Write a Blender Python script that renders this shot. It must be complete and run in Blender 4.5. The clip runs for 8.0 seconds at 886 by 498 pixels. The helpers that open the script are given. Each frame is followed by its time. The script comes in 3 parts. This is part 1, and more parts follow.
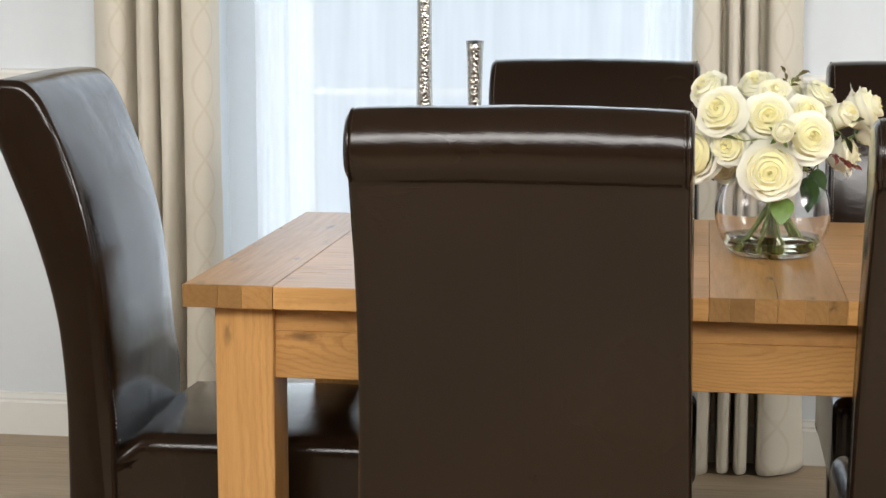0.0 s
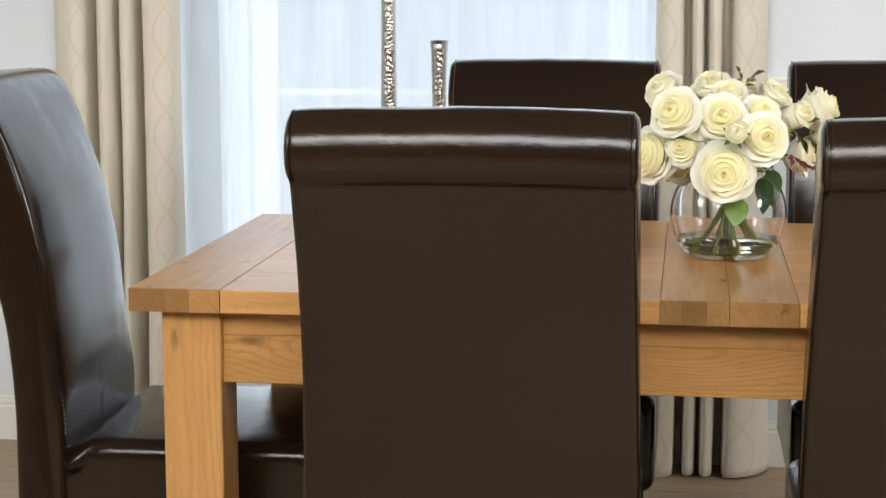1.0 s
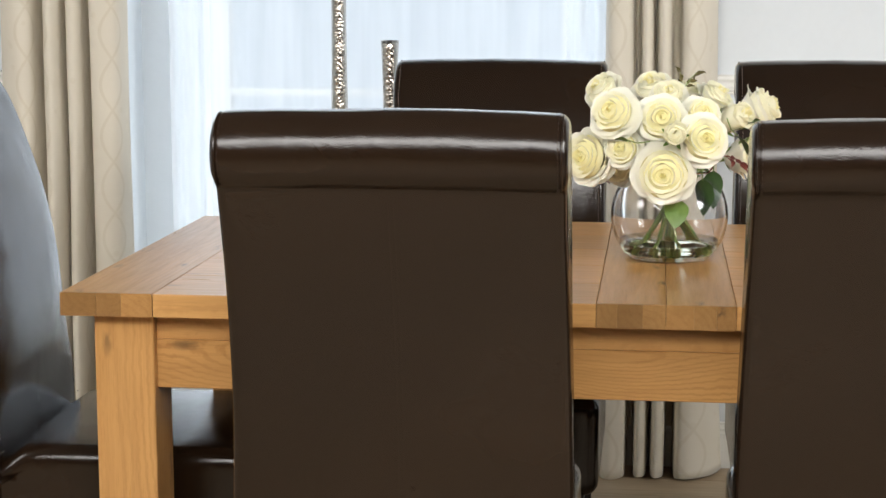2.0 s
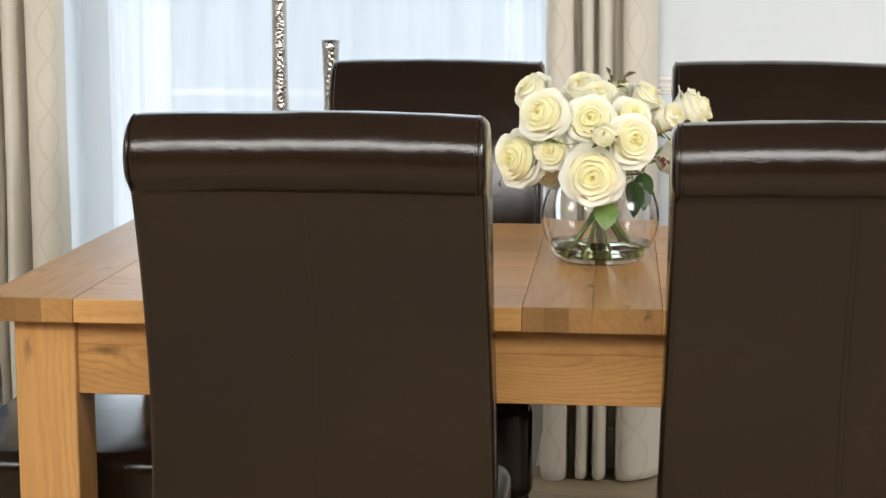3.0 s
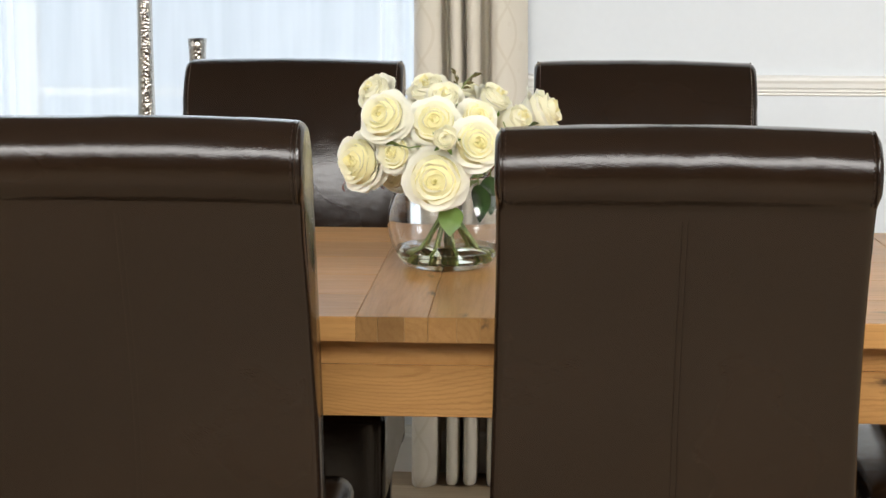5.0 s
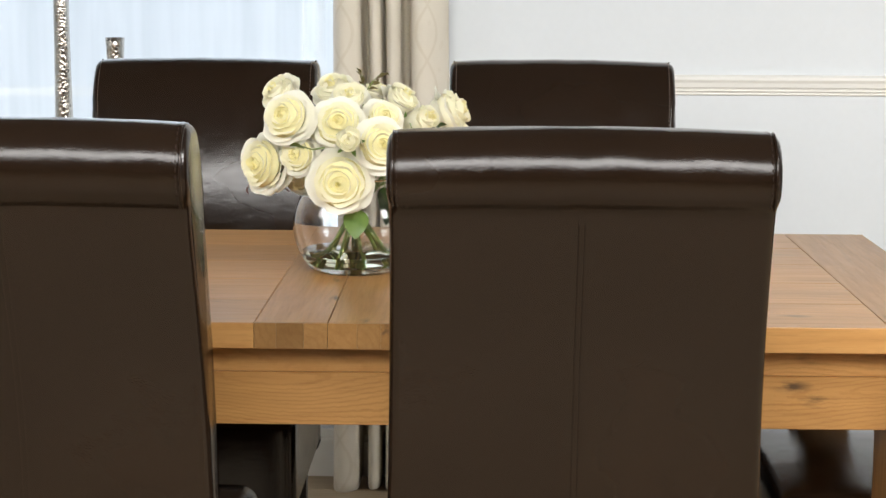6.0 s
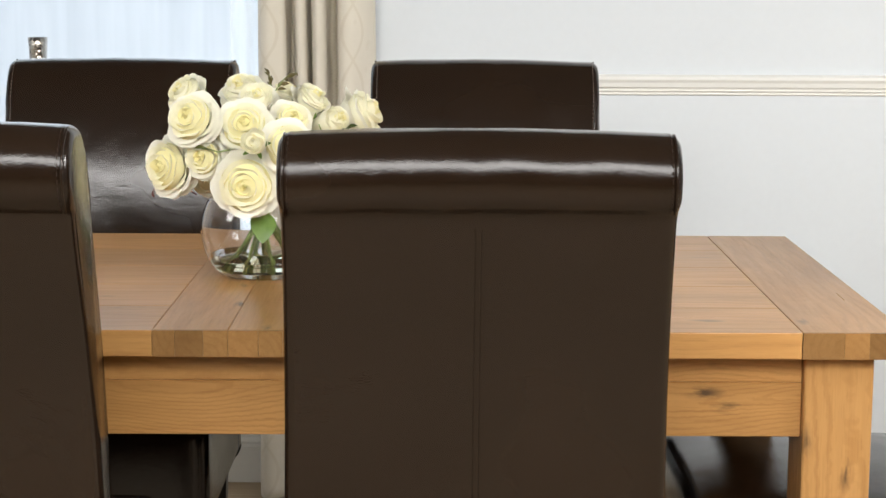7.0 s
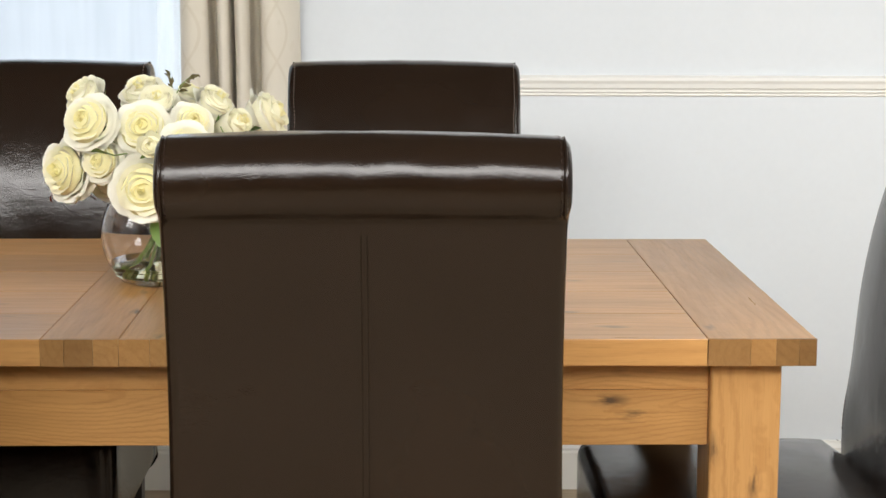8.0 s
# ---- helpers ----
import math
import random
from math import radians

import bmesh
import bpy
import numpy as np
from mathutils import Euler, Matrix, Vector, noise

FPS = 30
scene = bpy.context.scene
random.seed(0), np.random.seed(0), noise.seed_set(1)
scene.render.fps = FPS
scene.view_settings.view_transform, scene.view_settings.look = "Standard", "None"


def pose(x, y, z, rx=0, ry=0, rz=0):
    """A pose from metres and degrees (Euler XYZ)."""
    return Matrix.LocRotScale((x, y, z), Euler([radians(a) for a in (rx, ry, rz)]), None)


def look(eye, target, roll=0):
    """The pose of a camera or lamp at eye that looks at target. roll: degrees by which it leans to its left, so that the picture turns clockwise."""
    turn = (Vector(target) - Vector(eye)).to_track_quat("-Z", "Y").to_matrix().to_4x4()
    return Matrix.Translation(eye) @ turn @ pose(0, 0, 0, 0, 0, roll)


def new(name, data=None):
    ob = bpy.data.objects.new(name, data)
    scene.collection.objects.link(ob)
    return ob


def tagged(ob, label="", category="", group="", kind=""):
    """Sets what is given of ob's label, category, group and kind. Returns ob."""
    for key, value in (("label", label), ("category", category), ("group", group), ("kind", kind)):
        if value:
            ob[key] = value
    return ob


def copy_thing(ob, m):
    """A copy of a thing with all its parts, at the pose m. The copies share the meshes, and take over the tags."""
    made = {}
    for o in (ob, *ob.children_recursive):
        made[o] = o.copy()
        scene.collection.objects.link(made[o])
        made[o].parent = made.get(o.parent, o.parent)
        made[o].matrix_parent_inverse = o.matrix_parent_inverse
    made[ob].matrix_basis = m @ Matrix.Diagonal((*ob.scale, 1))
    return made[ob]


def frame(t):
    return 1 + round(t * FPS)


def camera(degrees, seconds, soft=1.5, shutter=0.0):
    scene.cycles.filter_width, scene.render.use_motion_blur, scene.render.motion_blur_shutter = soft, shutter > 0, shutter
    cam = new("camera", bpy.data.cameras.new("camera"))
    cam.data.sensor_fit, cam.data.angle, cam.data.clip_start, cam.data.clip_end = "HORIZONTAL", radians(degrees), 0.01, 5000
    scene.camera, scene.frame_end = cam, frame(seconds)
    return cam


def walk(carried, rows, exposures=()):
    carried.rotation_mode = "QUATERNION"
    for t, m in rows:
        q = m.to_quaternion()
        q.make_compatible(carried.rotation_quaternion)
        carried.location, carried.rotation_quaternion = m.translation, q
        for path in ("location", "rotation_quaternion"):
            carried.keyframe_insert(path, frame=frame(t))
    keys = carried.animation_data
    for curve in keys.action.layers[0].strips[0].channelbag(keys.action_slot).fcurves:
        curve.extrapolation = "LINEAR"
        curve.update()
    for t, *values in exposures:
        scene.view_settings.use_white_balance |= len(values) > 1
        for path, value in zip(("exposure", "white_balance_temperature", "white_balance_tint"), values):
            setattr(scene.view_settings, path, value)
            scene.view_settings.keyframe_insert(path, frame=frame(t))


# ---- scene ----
cam = camera(28.0, 8.0)
PATH = [
    (0, (0.7878, -2.6017, 1.2468), (0.4282, -0.1569, 0.8681), 0.04),
    (0.5, (0.8113, -2.5815, 1.2467), (0.4595, -0.1356, 0.8676), 0.00),
    (1, (0.8354, -2.5631, 1.2471), (0.4979, -0.1153, 0.8675), -0.02),
    (1.5, (0.8600, -2.5458, 1.2479), (0.5396, -0.0957, 0.8676), -0.02),
    (3, (0.9359, -2.4926, 1.2515), (0.6911, -0.0344, 0.8679), 0.05),
    (3.5, (0.9620, -2.4729, 1.2527), (0.7424, -0.0125, 0.8679), 0.09),
    (4, (0.9886, -2.4517, 1.2537), (0.8015, 0.0113, 0.8676), 0.13),
    (5.5, (1.0748, -2.3778, 1.2550), (0.9833, 0.0899, 0.8654), 0.24),
    (6, (1.1069, -2.3502, 1.2547), (1.0539, 0.1185, 0.8643), 0.27),
    (6.5, (1.1414, -2.3216, 1.2541), (1.1159, 0.1475, 0.8631), 0.28),
    (7, (1.1790, -2.2924, 1.2530), (1.1841, 0.1768, 0.8620), 0.28),
    (7.5, (1.2202, -2.2633, 1.2516), (1.2501, 0.2058, 0.8610), 0.26),
    (8, (1.2660, -2.2350, 1.2498), (1.3214, 0.2339, 0.8605), 0.23),
]
walk(cam, [(t, look(eye, target, roll)) for t, eye, target, roll in PATH])

# ---- light and exposure ----
scene.view_settings.exposure = 0.0
world = bpy.data.worlds.new("world")
scene.world = world
world.use_nodes = True
sky = world.node_tree.nodes.new("ShaderNodeTexSky")
sky.sky_type = 'NISHITA'
sky.sun_disc = False
sky.sun_elevation, sky.sun_rotation = radians(40), radians(150)
world.node_tree.links.new(sky.outputs[0], world.node_tree.nodes["Background"].inputs[0])
world.node_tree.nodes["Background"].inputs[1].default_value = 0.1


def area_lamp(name, m, sx, sy, watts, color):
    data = bpy.data.lights.new(name, 'AREA')
    data.shape, data.size, data.size_y, data.energy, data.color = 'RECTANGLE', sx, sy, watts, color
    ob = new(name, data)
    ob.matrix_basis = m
    return ob


CEIL = 2.6
area_lamp("lamp_over_walkway", look((0.9, -2.75, 2.42), (0.9, 0.4, 0.8)), 4.2, 0.50, 104, (1.0, 0.98, 0.95))
area_lamp("lamp_behind_walkway", look((0.9, -3.75, 2.42), (0.9, 0.6, 0.8)), 4.2, 0.60, 76, (1.0, 0.985, 0.97))
area_lamp("lamp_east", look((4.5, -1.1, 2.35), (2.0, 1.1, 0.6)), 0.9, 1.2, 105, (1.0, 0.985, 0.96))
# Added fill from the west; no known fixture stands there.
area_lamp("fill_west", look((-2.5, -1.3, 2.35), (0.6, 0.9, 0.6)), 0.9, 1.2, 32, (1.0, 0.985, 0.96))
area_lamp("lamp_bay_window", pose(0.12, 2.50, 1.25, -90, 0, 0), 1.3, 2.2, 12, (0.84, 0.92, 1.0))


# ---- materials ----
class Mat:
    """A node material on one Principled shader."""

    def __init__(self, name):
        self.m = bpy.data.materials.new(name)
        self.m.use_nodes = True
        self.t = self.m.node_tree
        self.b = self.t.nodes["Principled BSDF"]

    def node(self, kind, links=None, **values):
        n = self.t.nodes.new(kind)
        for k, v in values.items():
            if k == "blend_type":
                n.blend_type = v
            elif k == "data_type":
                n.data_type = v
            elif k == "operation":
                n.operation = v
        for k, v in (links or {}).items():
            if isinstance(v, bpy.types.NodeSocket):
                self.t.links.new(v, n.inputs[k])
            else:
                n.inputs[k].default_value = v
        return n

    def coord(self, scale=(1, 1, 1), shift=True):
        """Object coordinates, moved by a random amount for each piece."""
        tc = self.node("ShaderNodeTexCoord")
        mp = self.node("ShaderNodeMapping", {"Vector": tc.outputs["Object"], "Scale": scale})
        if shift:
            info = self.node("ShaderNodeObjectInfo")
            add = self.node("ShaderNodeVectorMath", {0: tc.outputs["Object"]}, operation='ADD')
            sc = self.node("ShaderNodeMath", {0: info.outputs["Random"], 1: 7.3}, operation='MULTIPLY')
            self.t.links.new(sc.outputs[0], add.inputs[1])
            self.t.links.new(add.outputs[0], mp.inputs["Vector"])
        return mp.outputs[0]

    def noise(self, vec, scale, detail=4.0, rough=0.55, distort=0.0):
        return self.node("ShaderNodeTexNoise", {"Vector": vec, "Scale": scale, "Detail": detail, "Roughness": rough, "Distortion": distort}).outputs[0]

    def ramp(self, fac, stops):
        r = self.node("ShaderNodeValToRGB", {"Fac": fac})
        el = r.color_ramp.elements
        while len(el) < len(stops):
            el.new(0.5)
        for e, (p, c) in zip(el, stops):
            e.position = p
            e.color = (*c, 1) if len(c) == 3 else c
        return r.outputs[0]

    def mix(self, fac, a, b, how='MIX'):
        n = self.node("ShaderNodeMix", data_type='RGBA', blend_type=how)
        for i, v in ((0, fac), (6, a), (7, b)):
            if isinstance(v, bpy.types.NodeSocket):
                self.t.links.new(v, n.inputs[i])
            else:
                n.inputs[i].default_value = v if i == 0 else (*v, 1)
        return n.outputs[2]

    def bump(self, height, strength, dist=0.002):
        n = self.node("ShaderNodeBump", {"Height": height, "Strength": strength, "Distance": dist})
        self.t.links.new(n.outputs[0], self.b.inputs["Normal"])

    def set(self, **kw):
        for k, v in kw.items():
            key = {"color": "Base Color", "rough": "Roughness", "metal": "Metallic", "spec": "Specular IOR Level", "coat": "Coat Weight",
                   "coat_rough": "Coat Roughness", "trans": "Transmission Weight", "ior": "IOR", "sheen": "Sheen Weight",
                   "sss": "Subsurface Weight", "alpha": "Alpha"}[k]
            if isinstance(v, bpy.types.NodeSocket):
                self.t.links.new(v, self.b.inputs[key])
            elif isinstance(v, tuple):
                self.b.inputs[key].default_value = (*v, 1)
            else:
                self.b.inputs[key].default_value = v
        return self


def leather_material():
    m = Mat("brown_leather")
    v = m.coord()
    big = m.noise(v, 3.0, 3)
    fine = m.noise(v, 420.0, 3)
    crease = m.noise(v, 22.0, 2, 0.5, 0.2)
    m.set(color=m.ramp(big, [(0.3, (0.0138, 0.0076, 0.0043)), (0.7, (0.0190, 0.0106, 0.0059))]),
          rough=m.ramp(crease, [(0.3, (0.11,) * 3), (0.7, (0.165,) * 3)]), spec=0.38)
    crackle = m.noise(v, 75.0, 4, 0.65, 0.6)
    crease = m.node("ShaderNodeMath", {0: crease, 1: crackle}, operation='ADD').outputs[0]
    h = m.node("ShaderNodeMath", {0: crease, 1: 2.0}, operation='MULTIPLY').outputs[0]
    h2 = m.node("ShaderNodeMath", {0: h, 1: fine}, operation='ADD').outputs[0]
    m.bump(h2, 0.15, 0.0012)
    return m.m


def oak_material(name, axis, tone=1.0, spread=1.0, rings=1.0, roam=0.08, fine=30.0):
    """Oiled oak with its grain along one local axis: growth rings cut lengthwise, pores, knots and splits."""
    m = Mat(name)
    letter = "XYZ"[axis]

    def stretched(across, along):
        st = [across] * 3
        st[axis] = along
        return m.coord(tuple(st))
    pores = m.noise(stretched(150.0, 7.0), 3.0, 3, 0.6, 0.1)
    grain = m.noise(stretched(30.0, 2.0), 3.0, 5, 0.6, 0.3)
    patch = m.noise(stretched(6.0, 1.6), 1.6, 3, 0.5, 0.4)
    # distance from the log's heart, wandering along the board
    wander = m.node("ShaderNodeTexNoise", {"Vector": stretched(3.0, 1.3), "Scale": 1.3, "Detail": 2.0}).outputs["Color"]
    wander = m.node("ShaderNodeVectorMath", {0: wander, 1: (0.5, 0.5, 0.5)}, operation='SUBTRACT').outputs[0]
    wander = m.node("ShaderNodeVectorMath", {0: wander, 1: (roam, roam, roam)}, operation='MULTIPLY').outputs[0]
    info = m.node("ShaderNodeObjectInfo")
    tc = m.node("ShaderNodeTexCoord")
    heart = m.node("ShaderNodeMapRange", {"Value": info.outputs["Random"], "To Min": -0.045, "To Max": 0.055}).outputs[0]
    heart = m.node("ShaderNodeCombineXYZ", {0: heart, 1: heart, 2: heart}).outputs[0]
    at = m.node("ShaderNodeVectorMath", {0: tc.outputs["Object"], 1: heart}, operation='ADD').outputs[0]
    at = m.node("ShaderNodeVectorMath", {0: at, 1: wander}, operation='ADD').outputs[0]
    wave = m.node("ShaderNodeTexWave", {"Vector": at, "Scale": fine, "Distortion": 2.2, "Detail": 2.0, "Detail Scale": 2.0})
    wave.wave_type, wave.rings_direction = 'RINGS', letter
    c = lambda r, g, b: (r * tone * 1.04, g * tone * 0.975, b * tone * 0.90)
    base = m.ramp(grain, [(0.22, c(0.475, 0.264, 0.097)), (0.5, c(0.540, 0.312, 0.122)), (0.78, c(0.585, 0.350, 0.144))])
    lines = m.ramp(wave.outputs["Fac"], [(0.05, (0.74, 0.66, 0.55)), (0.5, (1, 1, 1))])
    fade = m.ramp(patch, [(0.30, (0.25 * rings,) * 3), (0.65, (0.95 * rings,) * 3)])
    col = m.mix(fade, base, lines, 'MULTIPLY')
    col = m.mix(0.3, col, m.ramp(pores, [(0.30, (0.62, 0.55, 0.47)), (0.48, (1, 1, 1))]), 'MULTIPLY')
    col = m.mix(0.8, col, m.ramp(patch, [(0.3, (0.82, 0.78, 0.72)), (0.7, (1.08, 1.07, 1.05))]), 'MULTIPLY')
    lo, hi = 1 - 0.20 * spread, 1 + 0.10 * spread
    tint = m.ramp(info.outputs["Random"], [(0.0, (lo, lo * 0.97, lo * 0.92)), (0.5, (1.0, 1.0, 1.0)), (1.0, (hi, hi * 0.98, hi * 0.95))])
    col = m.mix(1.0, col, tint, 'MULTIPLY')
    # dark knots and splits, drawn out along the grain
    kn = m.node("ShaderNodeTexVoronoi", {"Vector": stretched(9.0, 3.2), "Scale": 1.7})
    spot = m.ramp(kn.outputs["Distance"], [(0.05, (1, 1, 1)), (0.19, (0, 0, 0))])
    wob = m.ramp(m.noise(stretched(60.0, 14.0), 1.4, 3), [(0.42, (0, 0, 0)), (0.62, (1, 1, 1))])
    col = m.mix(m.mix(1.0, spot, wob, 'MULTIPLY'), col, (0.10, 0.055, 0.028))
    m.set(color=col, rough=m.ramp(grain, [(0.2, (0.36,) * 3), (0.8, (0.26,) * 3)]), spec=0.5)
    h = m.node("ShaderNodeMath", {0: pores, 1: wave.outputs["Fac"]}, operation='ADD').outputs[0]
    m.bump(h, 0.06, 0.0008)
    return m.m


def plain_material(name, color, rough, scale=30.0, amount=0.06, bump=0.05, spec=0.4, metal=0.0):
    m = Mat(name)
    v = m.coord(shift=False)
    n = m.noise(v, scale, 5)
    n2 = m.noise(v, scale / 14, 3)
    lo, hi = tuple(q * (1 - amount) for q in color), tuple(min(1, q * (1 + amount)) for q in color)
    col = m.mix(0.5, m.ramp(n, [(0.3, lo), (0.7, hi)]), m.ramp(n2, [(0.3, lo), (0.7, hi)]))
    m.set(color=col, rough=rough, spec=spec, metal=metal)
    m.bump(n, bump, 0.002)
    return m.m


def fabric_material():
    """Cream curtain cloth with a woven ogee vine in pale gold; u runs along the cloth, v down it."""
    m = Mat("curtain_cloth")
    uv = m.node("ShaderNodeTexCoord").outputs["UV"]
    sep = m.node("ShaderNodeSeparateXYZ", {0: uv})
    u, v = sep.outputs[0], sep.outputs[1]

    def math_(op, a, b=0.0):
        return m.node("ShaderNodeMath", {0: a, 1: b}, operation=op).outputs[0]
    wob = math_('MULTIPLY', math_('SINE', math_('MULTIPLY', v, 2 * math.pi / 0.26)), 0.030)
    lines = []
    for sgn, off in ((1.0, 0.0), (-1.0, 0.0)):
        d = math_('ADD', u, math_('MULTIPLY', wob, sgn))
        d = math_('PINGPONG', math_('ADD', d, 10.0 + off), 0.06)
        lines.append(math_('LESS_THAN', d, 0.0042))
    both = math_('MAXIMUM', lines[0], lines[1])
    # leaves beside the vine
    leaf = m.node("ShaderNodeTexVoronoi", {"Vector": uv, "Scale": 17.0})
    lf = math_('LESS_THAN', leaf.outputs["Distance"], 0.13)
    mask = math_('MAXIMUM', both, math_('MULTIPLY', lf, 0.55))
    weave = m.noise(uv, 900.0, 2)
    broad = m.noise(uv, 6.0, 3)
    cream = m.mix(weave, (0.66, 0.60, 0.49), (0.78, 0.72, 0.61))
    cream = m.mix(0.25, cream, m.ramp(broad, [(0.3, (0.64, 0.585, 0.48)), (0.7, (0.78, 0.73, 0.63))]))
    m.set(color=m.mix(math_('MULTIPLY', mask, 0.22), cream, (0.52, 0.44, 0.30)), rough=0.8, spec=0.25, sheen=0.2)
    m.bump(weave, 0.12, 0.001)
    return m.m


def sheer_material(name, thin, thick):
    m = Mat(name)
    out = m.t.nodes["Material Output"]
    n = m.noise(m.coord((9, 9, 0.6), False), 2.0, 2)
    clear = m.node("ShaderNodeBsdfTransparent", {"Color": (0.97, 0.985, 1.0, 1)})
    cloth = m.node("ShaderNodeBsdfTranslucent", {"Color": (0.93, 0.95, 0.97, 1)})
    face = m.node("ShaderNodeBsdfDiffuse", {"Color": (0.90, 0.92, 0.95, 1)})
    a = m.node("ShaderNodeMixShader", {0: 0.5, 1: cloth.outputs[0], 2: face.outputs[0]})
    f = m.ramp(n, [(0.3, (thin,) * 3), (0.7, (thick,) * 3)])
    b = m.node("ShaderNodeMixShader", {0: f, 1: clear.outputs[0], 2: a.outputs[0]})
    m.t.links.new(b.outputs[0], out.inputs["Surface"])
    return m.m


def glow_material(name, color, strength):
    m = Mat(name)
    m.set(color=(0, 0, 0), rough=1.0)
    v = m.coord((1, 1, 0.4), False)
    n = m.noise(v, 2.0, 2)
    m.t.links.new(m.ramp(n, [(0.3, tuple(q * 0.9 for q in color)), (0.7, color)]), m.b.inputs["Emission Color"])
    m.b.inputs["Emission Strength"].default_value = strength
    return m.m


def glass_material(name, color=(1, 1, 1), ior=1.45):
    m = Mat(name)
    m.set(color=color, rough=0.0, trans=1.0, ior=ior)
    return m.m


def floor_material():
    m = Mat("oak_floor")
    v = m.coord((3, 40, 40))
    g = m.noise(v, 2.0, 5, 0.6, 0.3)
    info = m.node("ShaderNodeObjectInfo")
    col = m.ramp(g, [(0.25, (0.35, 0.268, 0.172)), (0.75, (0.49, 0.385, 0.262))])
    col = m.mix(1.0, col, m.ramp(info.outputs["Random"], [(0, (0.86, 0.85, 0.84)), (1, (1.08, 1.06, 1.04))]), 'MULTIPLY')
    m.set(color=col, rough=0.5)
    m.bump(g, 0.06, 0.001)
    return m.m


def hammered_material():
    m = Mat("hammered_metal")
    v = m.coord(shift=False)
    vor = m.node("ShaderNodeTexVoronoi", {"Vector": v, "Scale": 130.0})
    m.set(color=(0.42, 0.385, 0.34), metal=1.0, rough=0.24)
    m.bump(vor.outputs["Distance"], 0.52, 0.003)
    return m.m


LEATHER = leather_material()
OAK_X, OAK_Y, OAK_Z = oak_material("oak_along_x", 0, 1.13, 1.0, 0.40), oak_material("oak_along_y", 1, 0.97, 1.0, 0.35), oak_material("oak_along_z", 2, 0.97, 1.0, 0.5)
OAK_RAIL = oak_material("oak_flat_sawn", 0, 1.02, 0.5, 0.7, 0.20, 46.0)
OAK_END = oak_material("oak_end_grain", 1, 0.66, 2.2, 0.35)
WALL = plain_material("painted_wall", (0.765, 0.805, 0.835), 0.7, 60, 0.015, 0.03)
# For the unseen south wall: dark, so that the chair backs reflect little.
TAUPE = plain_material("unseen_taupe_wall", (0.16, 0.135, 0.105), 0.8, 60, 0.03, 0.03)
# For the unseen east wall: mid grey to weaken sheen on the end chair.
GREY = plain_material("unseen_grey_wall", (0.26, 0.28, 0.31), 0.8, 60, 0.03, 0.03)
WHITE = plain_material("white_paint", (0.86, 0.85, 0.80), 0.4, 40, 0.02, 0.02)
# Ceiling out of view, darkened so the scroll tops mirror less brightness.
CEILING = plain_material("unseen_ceiling_dark", (0.20, 0.20, 0.20), 0.8, 40, 0.02, 0.02)
CLOTH, SHEER = fabric_material(), sheer_material("sheer_net", 0.47, 0.58)
GATHERED = sheer_material("gathered_net", 0.62, 0.74)
FLOOR = floor_material()
DARKWOOD = plain_material("dark_wood", (0.02, 0.012, 0.008), 0.35, 50, 0.2)
THREAD = plain_material("thread", (0.19, 0.16, 0.14), 0.6, 200, 0.1)
DARKTHREAD = plain_material("dark_thread", (0.03, 0.02, 0.016), 0.9, 200, 0.1, 0.05, 0.1)
METAL = hammered_material()
GLASS = glass_material("clear_glass")
PANE = glass_material("window_glass", (0.97, 0.985, 1.0), 1.05)
WATER = glass_material("water", (0.93, 0.975, 0.80), 1.33)
OUTSIDE = glow_material("outside_daylight", (0.76, 0.88, 1.0), 0.66)


# ---- building helpers ----
def mesh_from(name, bm, material, smooth=True):
    bmesh.ops.recalc_face_normals(bm, faces=bm.faces)
    me = bpy.data.meshes.new(name)
    bm.to_mesh(me)
    bm.free()
    me.materials.append(material)
    if smooth:
        for p in me.polygons:
            p.use_smooth = True
    return me


def part(name, bm, material, parent=None, label="", at=None, smooth=False):
    ob = new(name, mesh_from(name, bm, material, smooth))
    if parent is not None:
        ob.parent = parent
    if at is not None:
        ob.matrix_basis = at
    if label:
        tagged(ob, label)
    return ob


def empty(name, m, label, category, group="", kind=""):
    ob = new(name)
    ob.empty_display_size = 0.1
    ob.matrix_basis = m
    return tagged(ob, label, category, group, kind)


def box(lo, hi, bevel=0.0, segments=2):
    own = bmesh.new()
    bmesh.ops.create_cube(own, size=1.0)
    lo, hi = Vector(lo), Vector(hi)
    for v in own.verts:
        v.co = Vector([(lo[i] + hi[i]) / 2 + v.co[i] * (hi[i] - lo[i]) for i in range(3)])
    if bevel:
        bmesh.ops.bevel(own, geom=list(own.edges), offset=bevel, segments=segments, affect='EDGES', profile=0.5)
    return own


def grid_bm(rows, close_u=False, close_v=False, caps=False):
    """A bmesh from rows of points."""
    bm = bmesh.new()
    vs = [[bm.verts.new(p) for p in r] for r in rows]
    nr, nc = len(vs), len(vs[0])
    for i in range(nr if close_v else nr - 1):
        for j in range(nc if close_u else nc - 1):
            bm.faces.new((vs[i][j], vs[i][(j + 1) % nc], vs[(i + 1) % nr][(j + 1) % nc], vs[(i + 1) % nr][j]))
    if caps:
        bm.faces.new(list(reversed(vs[0])))
        bm.faces.new(vs[-1])
    return bm


